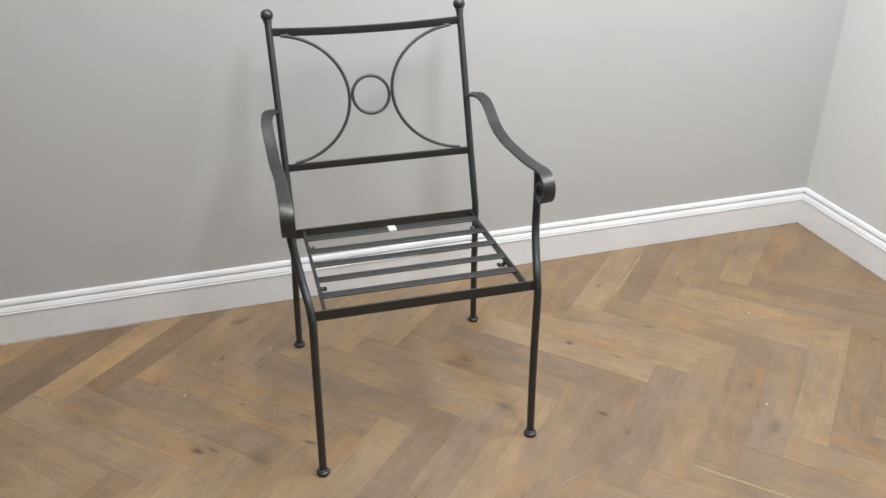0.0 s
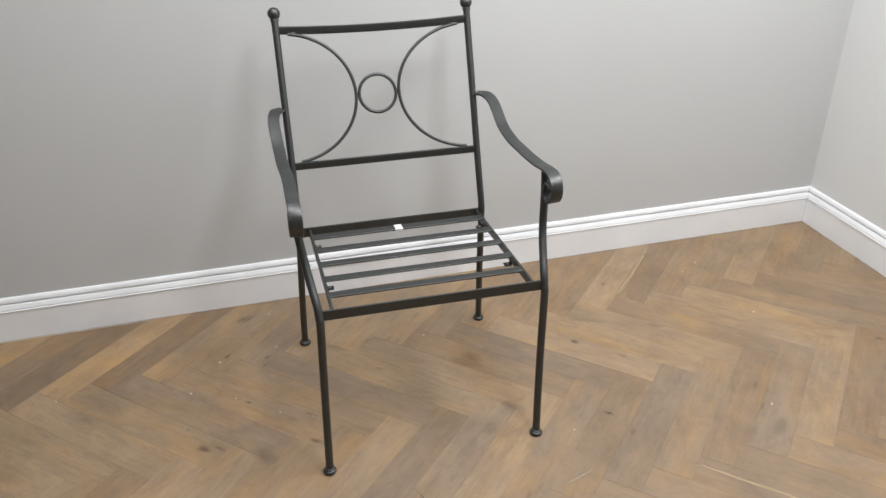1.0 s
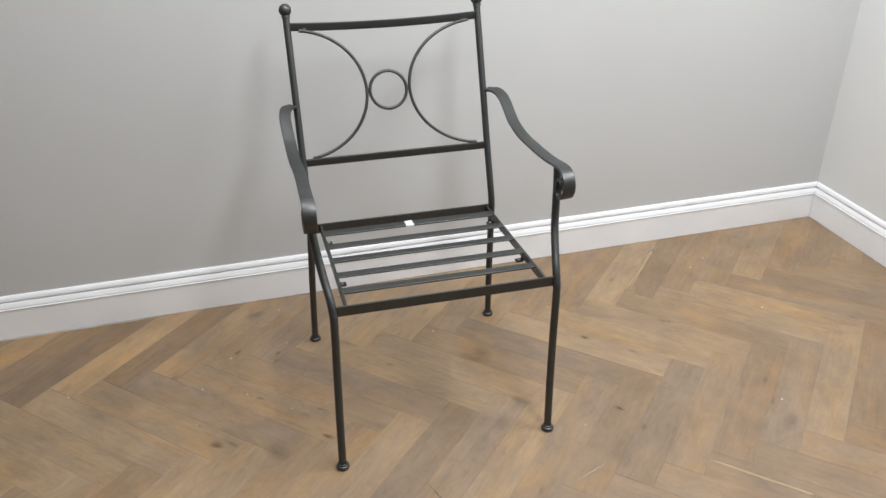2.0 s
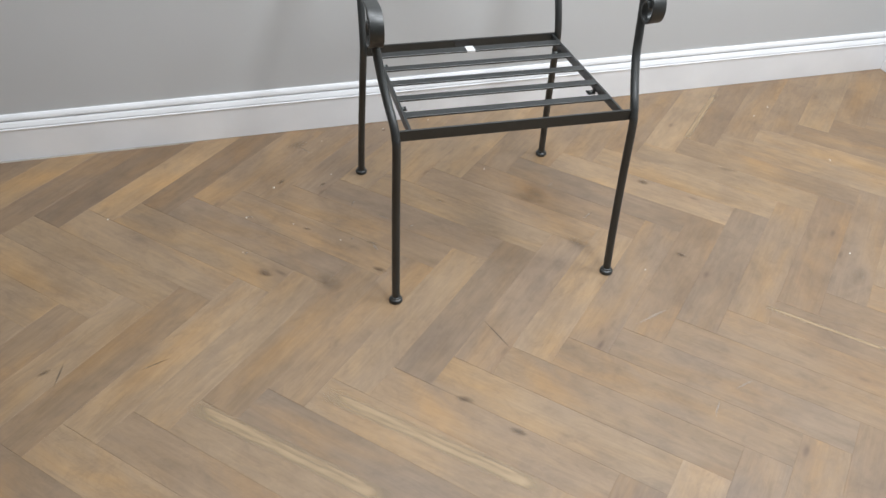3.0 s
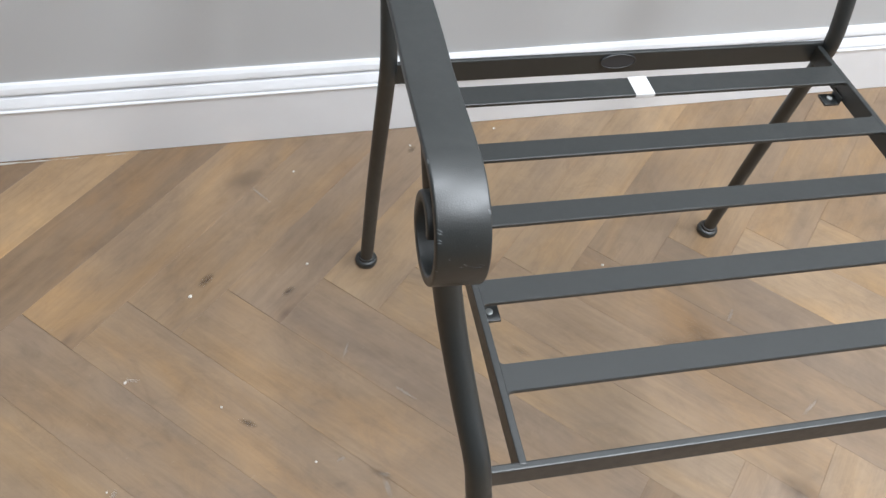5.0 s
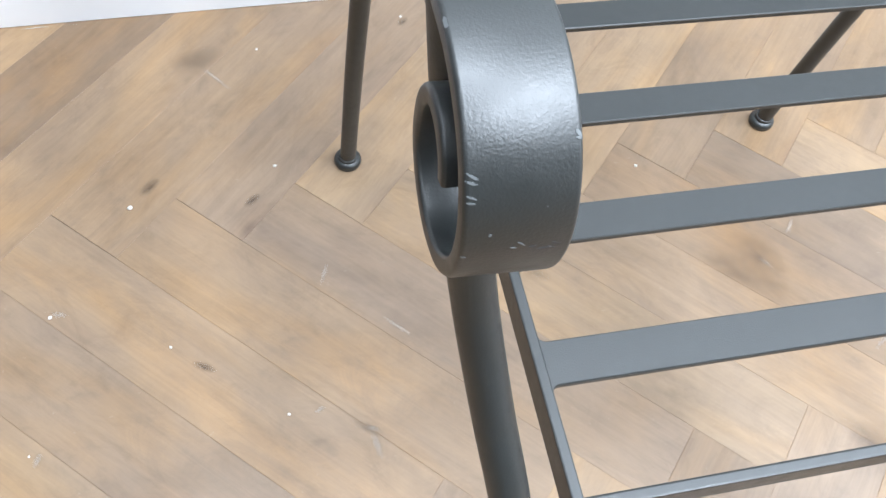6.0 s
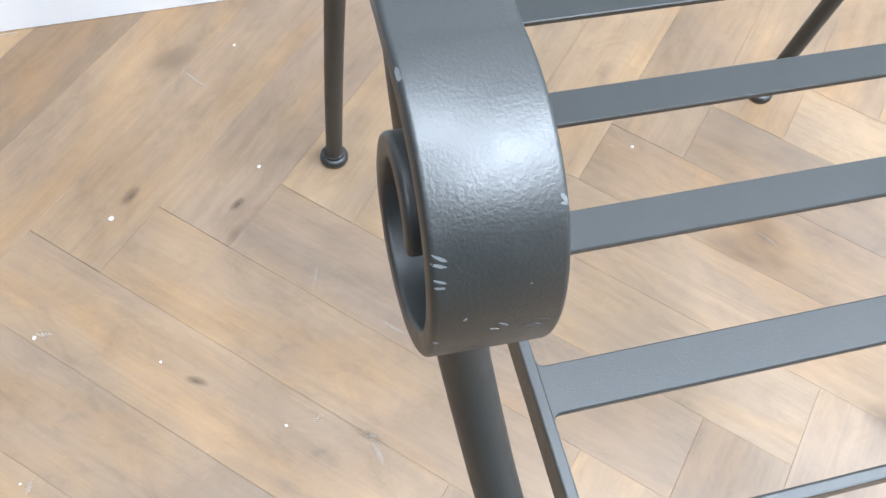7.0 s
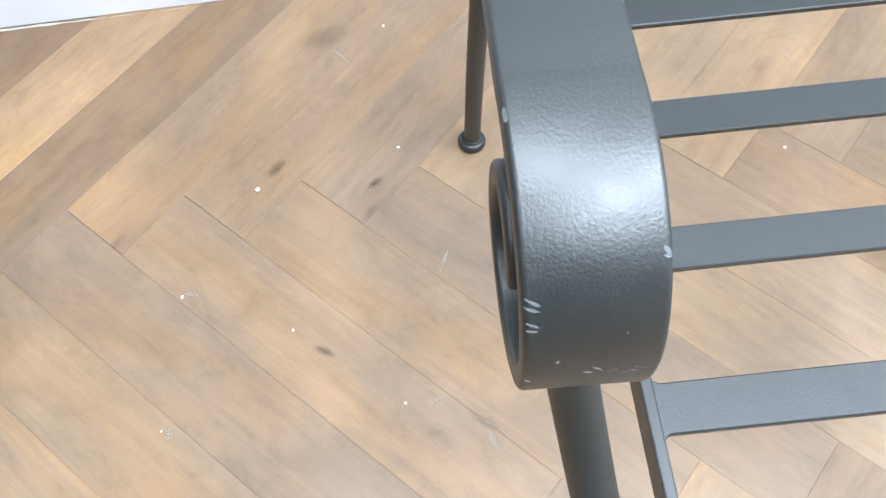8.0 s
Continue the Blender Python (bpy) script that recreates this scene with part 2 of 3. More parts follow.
def flat_profile(w, h, c):
    """A flat bar of width w and thickness h, with rounded edges c."""
    out = []
    for sx, sy, start in ((1, 1, 0), (-1, 1, 90), (-1, -1, 180), (1, -1, 270)):
        for k in range(4):
            a = radians(start + 30 * k)
            out.append((sx * (w / 2 - c) + c * math.cos(a), sy * (h / 2 - c) + c * math.sin(a)))
    return out


def lathe(profile, x, y, z, n=24):
    bm = bmesh.new()
    rings = [[bm.verts.new((x + r * math.cos(2 * math.pi * k / n), y + r * math.sin(2 * math.pi * k / n), z + h)) for k in range(n)] for r, h in profile]
    for r, s in zip(rings, rings[1:]):
        for k in range(n):
            bm.faces.new((r[k], r[(k + 1) % n], s[(k + 1) % n], s[k]))
    bm.faces.new(rings[0][::-1])
    bm.faces.new(rings[-1])
    return bm


def setting(name, bm, mat, label, category):
    ob = new(name, mesh_of(name, bm, mat))
    return tagged(ob, label, category, kind="structure")


# ---- room ----
X0, X1, Y0, Y1 = -3.6, 1.9555, -4.6, 0.8415
setting("wall_north", block(X0, X1, Y1, Y1 + 0.12, 0, ROOM_TOP), WALL, "plain warm grey painted wall above a white baseboard", "wall")
setting("wall_east", block(X1, X1 + 0.12, Y0, Y1 + 0.12, 0, ROOM_TOP), LIT_WALL, "grey painted wall meeting the corner, its brighter light put into the colour", "wall")
setting("wall_south", block(X0, X1, Y0 - 0.12, Y0, 0, ROOM_TOP), WALL, "plain grey painted wall closing the room", "wall")
setting("wall_west", block(X0 - 0.12, X0, Y0 - 0.12, Y1 + 0.12, 0, ROOM_TOP), WALL, "plain grey painted wall closing the room", "wall")
setting("ceiling", block(X0 - 0.12, X1 + 0.12, Y0 - 0.12, Y1 + 0.12, ROOM_TOP, ROOM_TOP + 0.1), CEILING, "plain white painted ceiling", "ceiling")

BOARD = [(0, 0), (0.018, 0), (0.018, 0.0945), (0.0200, 0.0955), (0.0204, 0.0972), (0.0196, 0.0984), (0.0145, 0.0992), (0.0145, 0.1004), (0.0172, 0.1016), (0.0165, 0.1045),
         (0.0135, 0.1110), (0.0112, 0.1152), (0.0035, 0.1158), (0.0035, 0.1190), (0.0098, 0.1204), (0.0098, 0.1236), (0.0080, 0.1300), (0.0046, 0.1350), (0, 0.1360)]


def baseboard(name, a, b, inward, mitre_a=0.0, mitre_b=0.0):
    """The moulding from a to b along a wall; each end is drawn back by its mitre times the depth."""
    bm = bmesh.new()
    a, b, inward = Vector((*a, 0)), Vector((*b, 0)), Vector((*inward, 0))
    along = (b - a).normalized()
    ends = []
    for p, sign, mitre in ((a, 1, mitre_a), (b, -1, mitre_b)):
        ends.append([bm.verts.new(p + inward * d + along * sign * mitre * d + Vector((0, 0, h + 0.001))) for d, h in BOARD])
    n = len(BOARD)
    for k in range(n):
        bm.faces.new((ends[0][k], ends[0][(k + 1) % n], ends[1][(k + 1) % n], ends[1][k]))
    bm.faces.new(ends[0][::-1])
    bm.faces.new(ends[1])
    return setting(name, bm, TRIM, "white painted moulded baseboard along the wall", "baseboard")


baseboard("baseboard_north", (X0 + 0.02, Y1), (X1 - 0.0006, Y1), (0, -1), 0, 1)
# a ragged bead of old filler along the foot of the north baseboard
bead = [Vector((x, Y1 - 0.0225 + 0.0008 * noise.noise((x * 14, 0, 3)), 0.0006)) for x in (-1.6 + 0.008 * k for k in range(170))]
bm = sweep(bead, [(0.0026 * math.cos(a), 0.0024 * math.sin(a)) for a in (2 * math.pi * k / 8 for k in range(8))], side=(0, 1, 0))
for v in bm.verts:
    # the bead thins out and breaks off towards the chair
    body = 0.75 + 0.9 * noise.noise((v.co.x * 23, 2, 0)) - max(0.0, (v.co.x + 0.62) * 2.6)
    v.co.y = (v.co.y - Y1 + 0.0225) * max(0.0, min(1.0, body)) + Y1 - 0.0225 + 0.0010 * noise.noise((v.co.x * 60, 5, 0))
    v.co.z = 0.0006 + (v.co.z - 0.0006) * max(0.0, min(1.0, body)) - (0.0 if body > 0.02 else 0.0012)
setting("trim", bm, CAULK, "thin ragged bead of pale filler below the baseboard", "trim")
baseboard("baseboard_east", (X1, Y0), (X1, Y1 - 0.0006), (-1, 0), 0, 1)

# ---- garden chair ----
chair = new("garden_chair")
chair.matrix_world = Matrix.Translation((0.266, 0.0, 0.0)) @ Matrix.Rotation(radians(-1.6), 4, "Z")
tagged(chair, "dark grey powder-coated steel garden armchair with slatted seat and scrolled arms", "chair")

TUBE, POST = 0.0093, 0.0091
FOOT = [(0.0134, 0.0), (0.0150, 0.0009), (0.0158, 0.0034), (0.0158, 0.0058), (0.0150, 0.0086), (0.0128, 0.0104), (0.0114, 0.0108), (0.0114, 0.0150), (0.0100, 0.0156), (0.0093, 0.0150)]
BACK_Y0, BACK_Z0, BACK_Y1, BACK_Z1 = 0.5529, 0.5641, 0.6694, 0.8929
# the front of the chair stands a little to one side of its back: per side, the foot and the shift of leg and arm
FRONT_FOOT = {-1: (-0.2666, 0.0101), 1: (0.2576, 0.0124)}
REAR_FOOT = {-1: (-0.2652, 0.5543), 1: (0.2680, 0.5510)}
SHIFT = {-1: Vector((0, 0, 0)), 1: Vector((0.0128, 0.003, 0.0015))}


def front_leg(side):
    fx, fy = FRONT_FOOT[side]
    knee = Vector((side * 0.2565, 0.0430, 0.390)) + SHIFT[side]
    low = [tuple(Vector((fx, fy, 0.0)).lerp(knee, z / 0.39) + Vector((0, 0.003, 0))) for z in (0.13, 0.26)]
    curve = [(0.2565, 0.0430, 0.390), (0.2570, 0.0485, 0.415), (0.2590, 0.0605, 0.440), (0.2655, 0.0895, 0.475),
             (0.2728, 0.1190, 0.520), (0.2787, 0.1350, 0.565), (0.2835, 0.1475, 0.610), (0.2865, 0.1590, 0.6535)]
    path = spline([(fx, fy, 0.002)] + low + [tuple(Vector((side * x, y, z)) + SHIFT[side]) for x, y, z in curve], 6)
    leg = part("front_leg", sweep(path, round_profile(TUBE, 20)), METAL, chair)
    part("foot", lathe(FOOT, fx, fy, 0.0), METAL, leg, "flared round foot cap")


def rear_post(side):
    fx, fy = REAR_FOOT[side]
    curve = [(0.2622, 0.5335, 0.16), (0.2588, 0.5200, 0.27), (0.2556, 0.5070, 0.370), (0.2545, 0.5040, 0.410), (0.2535, 0.5190, 0.468), (0.2530, 0.5529, 0.5641),
             (0.2535, 0.6000, 0.697), (0.2540, 0.6694, 0.8929), (0.2543, 0.6802, 0.924)]
    path = spline([(fx, fy, 0.002)] + [(side * x, y, z) for x, y, z in curve], 6)
    post = part("rear_post", sweep(path, round_profile(POST, 20)), METAL, chair)
    part("foot", lathe(FOOT, fx, fy, 0.0), METAL, post, "flared round foot cap")
    bm = bmesh.new()
    bmesh.ops.create_uvsphere(bm, u_segments=28, v_segments=16, radius=0.0162, matrix=Matrix.Translation((side * 0.2543, 0.6836, 0.9325)))
    part("finial", bm, METAL, post, "round ball finial")
    collar = [Vector((side * 0.2543, 0.6771 + 0.0016 * k, 0.9145 + 0.0046 * k)) for k in (0, 0.25, 0.75, 1)]
    part("collar", sweep(collar, round_profile(0.0112, 20)), METAL, post)


def on_back(u, v):
    """A point of the leaning back: u across, v from the lower rail (0) to the top rail (1)."""
    return Vector((u, BACK_Y0 + v * (BACK_Y1 - BACK_Y0), BACK_Z0 + v * (BACK_Z1 - BACK_Z0)))


def flat_rail(name, a, b, height, thick, sag=0.0):
    path = [Vector(a).lerp(Vector(b), k / 24) - Vector((0, 0, sag * (1 - (k / 12 - 1) ** 2))) for k in range(25)]
    return part(name, sweep(path, flat_profile(thick, height, 0.0012), side=(0, 1, 0)), METAL, chair)


RING = 0.0493
HALF = 0.5 * math.hypot(BACK_Y1 - BACK_Y0, BACK_Z1 - BACK_Z0)


def back_arc(side):
    near, end = ((0.0655, 0.2260), (0.0500, 0.2240))[side > 0]
    wide, tall = (end - near) / 0.878, (HALF - 0.0110) / 0.9925
    cx = near + wide
    path = [(cx + wide * math.cos(a), tall * math.sin(a)) for a in (radians(-97 - 166 * k / 40) for k in range(41))]
    pts = [on_back(side * u, 0.5 + 0.5 * w / HALF) for u, w in path]
    arc = part("back_arc", sweep(pts, round_profile(0.0043, 12)), METAL, chair)
    for k in (1, -2):
        bm = bmesh.new()
        bmesh.ops.create_icosphere(bm, subdivisions=2, radius=0.0060)
        for v in bm.verts:
            v.co = v.co * (1 + 0.25 * noise.noise(v.co * 300 + pts[k] * 40))
            v.co = Vector((v.co.x * 1.5, v.co.y * 0.7, v.co.z * 0.7)) + pts[k] + Vector((0, 0.001, 0.003 if k < 0 else -0.003)) * (-1 if pts[k].z < pts[20].z and k < 0 or pts[k].z > pts[20].z and k > 0 else 1)
        part("weld", bm, METAL, arc, "lumpy weld bead")


def back_ring():
    pts = [on_back(RING * math.cos(a) - 0.0078, 0.493 + 0.5 * RING * math.sin(a) / HALF) for a in (2 * math.pi * k / 48 for k in range(48))]
    part("back_ring", sweep(pts, round_profile(0.0043, 12), closed=True), METAL, chair)


SCROLL_Y, SCROLL_Z, ARM_X, ARM_W, ARM_T = 0.1203, 0.6207, 0.2847, 0.0290, 0.0060
ARM_SHIFT = {-1: Vector((0, 0, 0)), 1: Vector((0.0145, 0, 0.0055))}
# the rolled strip: angle from the top over the front, under and round into the coil, and its distance from the middle
COIL = ((-40, 0.0470), (-15, 0.0439), (10, 0.0419), (35, 0.0400), (60, 0.0369), (90, 0.0334), (120, 0.0310), (150, 0.0306), (180, 0.0296), (220, 0.0244), (260, 0.0180),
        (300, 0.0158), (340, 0.0166), (385, 0.0157), (425, 0.0138))
ROLL = [p.y for p in spline([(a, r, 0) for a, r in COIL], 8)]
ROLL_AT = [p.x for p in spline([(a, r, 0) for a, r in COIL], 8)]


def scroll_point(side, phi):
    """The middle of the rolled strip at an angle, for the arm of that side."""
    r, a = float(np.interp(phi, ROLL_AT, ROLL)), radians(phi)
    if side > 0:
        # this arm is rolled a little tighter
        tight = min(1.0, max(0.0, (phi + 40) / 60))
        r *= 1 - 0.07 * tight
        return Vector((ARM_X, SCROLL_Y - 0.0023 * tight - r * math.sin(a), SCROLL_Z + 0.002 * tight + r * math.cos(a))) + ARM_SHIFT[side]
    return Vector((side * ARM_X, SCROLL_Y - r * math.sin(a), SCROLL_Z + r * math.cos(a))) + ARM_SHIFT[side]


def across_arm(side):
    return Vector((1, 0.004 * side, 0.071 * side)).normalized()


def armrest(side):
    back = [(0.2832, 0.2003, 0.6529), (0.2817, 0.2603, 0.6482), (0.2822, 0.3203, 0.6442), (0.2855, 0.3903, 0.6432), (0.2870, 0.4603, 0.6565),
            (0.2895, 0.5203, 0.6860), (0.2880, 0.5530, 0.7010), (0.2800, 0.5800, 0.7080), (0.2620, 0.5985, 0.7070)]
    rear = [Vector((side * x, y, z)) + ARM_SHIFT[side] * min(1, (0.62 - y) / 0.3) for x, y, z in back]
    tail = spline([scroll_point(side, 30), scroll_point(side, -17)] + rear, 12)[12:]
    path = [scroll_point(side, p) for p in range(425, -17, -3)] + tail
    return part("armrest", sweep(path, flat_profile(ARM_W, ARM_T, 0.0014), side=across_arm(side)), METAL, chair, "flat steel armrest rolled into a front scroll")


def chip(arm, side, phi, across, long, wide, lean, rubbed=False):
    """A flake of missing paint, or a dark rubbed patch, lying on the scroll's outer face."""
    bm = bmesh.new()
    rim = []
    for k in range(10):
        a = 2 * math.pi * k / 10
        r = 1 + 0.35 * noise.noise((phi * 0.3 + k * 1.7, across * 900, 0))
        u, v = 0.5 * long * r * math.cos(a), 0.5 * wide * r * math.sin(a)
        u, v = u * math.cos(lean) - v * math.sin(lean), u * math.sin(lean) + v * math.cos(lean)
        rim.append((u, v))
    rows = []
    axis = across_arm(side)
    for lift in (-0.0004, 0.00012):
        row = []
        for u, v in rim:
            edge = abs(across + u) - (ARM_W / 2 - 0.0014)
            drop = 0.0014 - math.sqrt(max(0.0, 0.0014 ** 2 - max(0.0, edge) ** 2)) if edge > 0 else 0
            at = phi + math.degrees(v / 0.036)
            ahead = scroll_point(side, at + 1) - scroll_point(side, at - 1)
            out = ahead.cross(axis).normalized()
            p = scroll_point(side, at)
            if out.dot(p - Vector((p.x, SCROLL_Y, SCROLL_Z))) < 0:
                out = -out
            row.append(bm.verts.new(p + out * (ARM_T / 2 + lift - min(drop, 0.0011)) + axis * (across + u)))
        rows.append(row)
    bm.faces.new(rows[1])
    for k in range(10):
        bm.faces.new((rows[0][k], rows[0][(k + 1) % 10], rows[1][(k + 1) % 10], rows[1][k]))
    if rubbed:
        part("rub_mark", bm, BADGE, arm, "dark rubbed patch in the coating")
    else:
        part("paint_chip", bm, CHIP, arm, "pale chip in the coating")


for s in (-1, 1):
    front_leg(s)
    rear_post(s)
    back_arc(s)
    arm = armrest(s)
    if s < 0:
        chip(arm, s, 43, -0.0124, 0.0032, 0.0006, 0.45)
        chip(arm, s, 45, -0.0128, 0.0030, 0.0006, 0.25)
        chip(arm, s, 50, -0.0126, 0.0026, 0.0005, 0.35)
        chip(arm, s, 52, -0.0128, 0.0024, 0.0005, 0.10)
        chip(arm, s, 31.5, 0.0132, 0.0020, 0.0010, 0.7)
        chip(arm, s, 33, 0.0134, 0.0020, 0.0006, 0.1)
        chip(arm, s, 72, 0.0010, 0.0026, 0.0004, 0.6)
        chip(arm, s, 74, -0.0010, 0.0020, 0.0004, 0.2)
        chip(arm, s, 66, -0.0075, 0.0008, 0.0009, 0.4)
        chip(arm, s, 55, 0.0060, 0.0004, 0.0004, 0)
        chip(arm, s, -4, -0.0140, 0.0009, 0.0028, 0)
        chip(arm, s, 78, -0.0134, 0.0012, 0.0007, 0)
        chip(arm, s, 76, 0.0075, 0.0046, 0.0009, -0.1, True)
        chip(arm, s, 73, 0.0100, 0.0030, 0.0006, 0.3, True)
        chip(arm, s, 74, 0.0042, 0.0024, 0.0005, -0.2, True)
        chip(arm, s, 75, 0.0088, 0.0012, 0.0003, 0.4)
back_ring()

flat_rail("top_rail", (-0.2500, 0.6694, 0.8929), (0.2500, 0.6694, 0.8929), 0.0205, 0.006, 0.0071)
flat_rail("lower_rail", (-0.2500, 0.5529, 0.5641), (0.2500, 0.5529, 0.5641), 0.0200, 0.006)
SEAT_L, SEAT_R = -0.2225, 0.2383


def seat_top(y):
    """The height of the seat, which falls towards the back."""
    return 0.4158 - 0.064 * (y - 0.27)


def sloped(bm):
    """Lays a mesh built round z = 0 onto the sloping seat."""
    for v in bm.verts:
        v.co.z += seat_top(v.co.y)
    return bm


front_rail = part("front_rail", sloped(block(-0.2530, 0.2660, 0.0515, 0.0575, -0.0262, -0.0010, 0.0012)), METAL, chair, smooth=False)
back_rail = part("back_rail", sloped(block(-0.2500, 0.2500, 0.5040, 0.5100, -0.0235, 0.0035, 0.0012)), METAL, chair, smooth=False)
for inner, outer in ((SEAT_L, SEAT_L - 0.006), (SEAT_R, SEAT_R + 0.006)):
    part("side_rail", sloped(block(min(inner, outer), max(inner, outer), 0.0545, 0.5045, -0.0212, -0.0002, 0.0010)), METAL, chair, smooth=False)
for k in range(5):
    y = 0.1122 + 0.0815 * k
    part("slat", sloped(fillet_bar(SEAT_L - 0.0002, SEAT_R + 0.0002, y, y + (0.0290 if k == 4 else 0.0243), -0.0050, -0.0004, 0.0040)), METAL, chair, smooth=False)
for s, edge in ((-1, SEAT_L), (1, SEAT_R)):
    for y in (0.200, 0.438):
        x0, x1 = sorted((edge - s * 0.0002, edge - s * 0.0175))
        z = seat_top(y) - 0.0240
        tab = part("mounting_tab", block(x0, x1, y - 0.0085, y + 0.0085, z - 0.003, z, 0.0006), METAL, chair, "small drilled fixing tab under the seat")
        lug = block(edge - s * 0.0005 - 0.0008, edge - s * 0.0005 + 0.0008, y - 0.0085, y + 0.0085, z - 0.003, z + 0.008, 0.0004)
        part("lug", lug, METAL, tab)
        part("screw", lathe([(0.0030, 0), (0.0034, 0.0010), (0.0032, 0.0020), (0.0018, 0.0026)], (x0 + x1) / 2, y, z - 0.0001, 14), ZINC, tab, "zinc screw head")
# a white label folded round the rearmost slat, and a plain oval plate on the back rail
yl = 0.1122 + 0.0815 * 4
part("wrap_label", sloped(block(-0.0050, 0.0158, yl - 0.0005, yl + 0.0295, -0.0055, 0.0001, 0.0003)), LABEL, chair, "small white paper label wrapped round a slat")
bm = bmesh.new()
zb = 0.3945
bmesh.ops.create_cone(bm, cap_ends=True, segments=40, radius1=0.0205, radius2=0.0195, depth=0.002,
                      matrix=Matrix.Translation((-0.0015, 0.5032, zb)) @ Matrix.Rotation(radians(90), 4, "X") @ Matrix.Diagonal((1, 0.46, 1, 1)))
badge = part("badge", bm, BADGE, back_rail, "plain dark oval plate")
rim = [Vector((-0.0015 + 0.0200 * math.cos(a), 0.5022, zb + 0.0092 * math.sin(a))) for a in (2 * math.pi * k / 40 for k in range(40))]
part("rim", sweep(rim, round_profile(0.0007, 8), closed=True), METAL, badge)

# ---- crumbs of filler on the floor ----
FLOOR_Z = 0.0


def crumb(x, y, size):
    bm = bmesh.new()
    bmesh.ops.create_icosphere(bm, subdivisions=2, radius=size * 0.42)
    for v in bm.verts:
        v.co *= 1 + 0.5 * noise.noise(v.co * (2.2 / size) + Vector((x * 9, y * 9, 0)))
        v.co.z *= 0.55
    low = min(v.co.z for v in bm.verts)
    ob = new("filler_crumb", mesh_of("filler_crumb", bm, CRUMB))
    ob.location = (x, y, FLOOR_Z - low - 0.0002)
    tagged(ob, "tiny white crumb of dried filler on the floor", "debris", group="crumbs on the floor")


for cx, cy, size in ((-0.231, 0.535, 0.0070), (0.362, 0.503, 0.0050), (-0.660, 0.483, 0.0048), (-0.068, 0.568, 0.0044), (1.303, 0.615, 0.0052), (1.378, 0.657, 0.0052), (1.387, 0.332, 0.0050),
                     (1.169, -0.066, 0.0052), (0.623, -0.010, 0.0036), (0.270, 0.804, 0.0046), (0.123, 0.782, 0.0040), (-0.069, 0.749, 0.0042), (-0.198, 0.361, 0.0038), (-0.314, 0.415, 0.0044),
                     (-0.090, 0.269, 0.0034), (-0.332, 0.273, 0.0030)):
    crumb(cx, cy, size)

# ---- herringbone oak floor ----
W, L = 0.0940, 0.5130
STEP, ROW = W * math.sqrt(2), L / math.sqrt(2)
TONE = {"D": (0.214, 0.145, 0.087), "d": (0.236, 0.161, 0.097), "m": (0.268, 0.185, 0.111), "l": (0.302, 0.212, 0.127), "y": (0.348, 0.232, 0.124),
        "g": (0.255, 0.182, 0.119), "G": (0.230, 0.164, 0.107)}
# tones per board; light balance is painted in: left a step lighter, right darker
ROWS = (("a", 1, -15, "ydDyDmmglllmmmmldmmlmm"), ("b", 1, -18, "lllllllgmmglmdGlllmllmdmm"), ("a", 0, -17, "llmlmllmmlGglGdGmDGlDdm"), ("b", 0, -14, "mlmlGlmlmmGmmddmdm"),
        ("a", -1, -10, "mmldlgmddm"))
SPECIAL = {(kind, first + k, j): TONE[c] for kind, j, first, text in ROWS for k, c in enumerate(text)}


def clip(poly, inside, cross):
    out = []
    for p, q in zip(poly, poly[1:] + poly[:1]):
        if inside(p):
            out.append(p)
        if inside(p) != inside(q):
            out.append(cross(p, q))
    return out


def clip_room(poly):
    """The polygon's part within the room, tucked a little under the baseboards."""
    for axis, sign, lim in ((0, 1, X0), (0, -1, X1 - 0.006), (1, 1, Y0), (1, -1, Y1 - 0.006)):
        if poly:
            poly = clip(poly, lambda p: sign * p[axis] >= sign * lim,
                        lambda p, q: tuple(p[i] + (q[i] - p[i]) * (lim - p[axis]) / (q[axis] - p[axis]) for i in (0, 1)))
    return poly


def plank_mesh(poly):
    """A board with eased edges from its outline; the top lies at z = 0."""
    n = len(poly)
    mid = [sum(p[i] for p in poly) / n for i in (0, 1)]
    verts = []
    for inset, z in ((0.0, -0.014), (0.0, -0.0004), (0.0004, 0.0)):
        for x, y in poly:
            dx, dy = x - mid[0], y - mid[1]
            verts.append((x - math.copysign(min(inset, abs(dx)), dx), y - math.copysign(min(inset, abs(dy)), dy), z))
    faces = [tuple(range(2 * n, 3 * n))]
    for r in range(2):
        for k in range(n):
            faces.append((r * n + k, r * n + (k + 1) % n, (r + 1) * n + (k + 1) % n, (r + 1) * n + k))
    me = bpy.data.meshes.new("plank")
    me.from_pydata(verts, [], faces)
    me.materials.append(OAK)
    return me


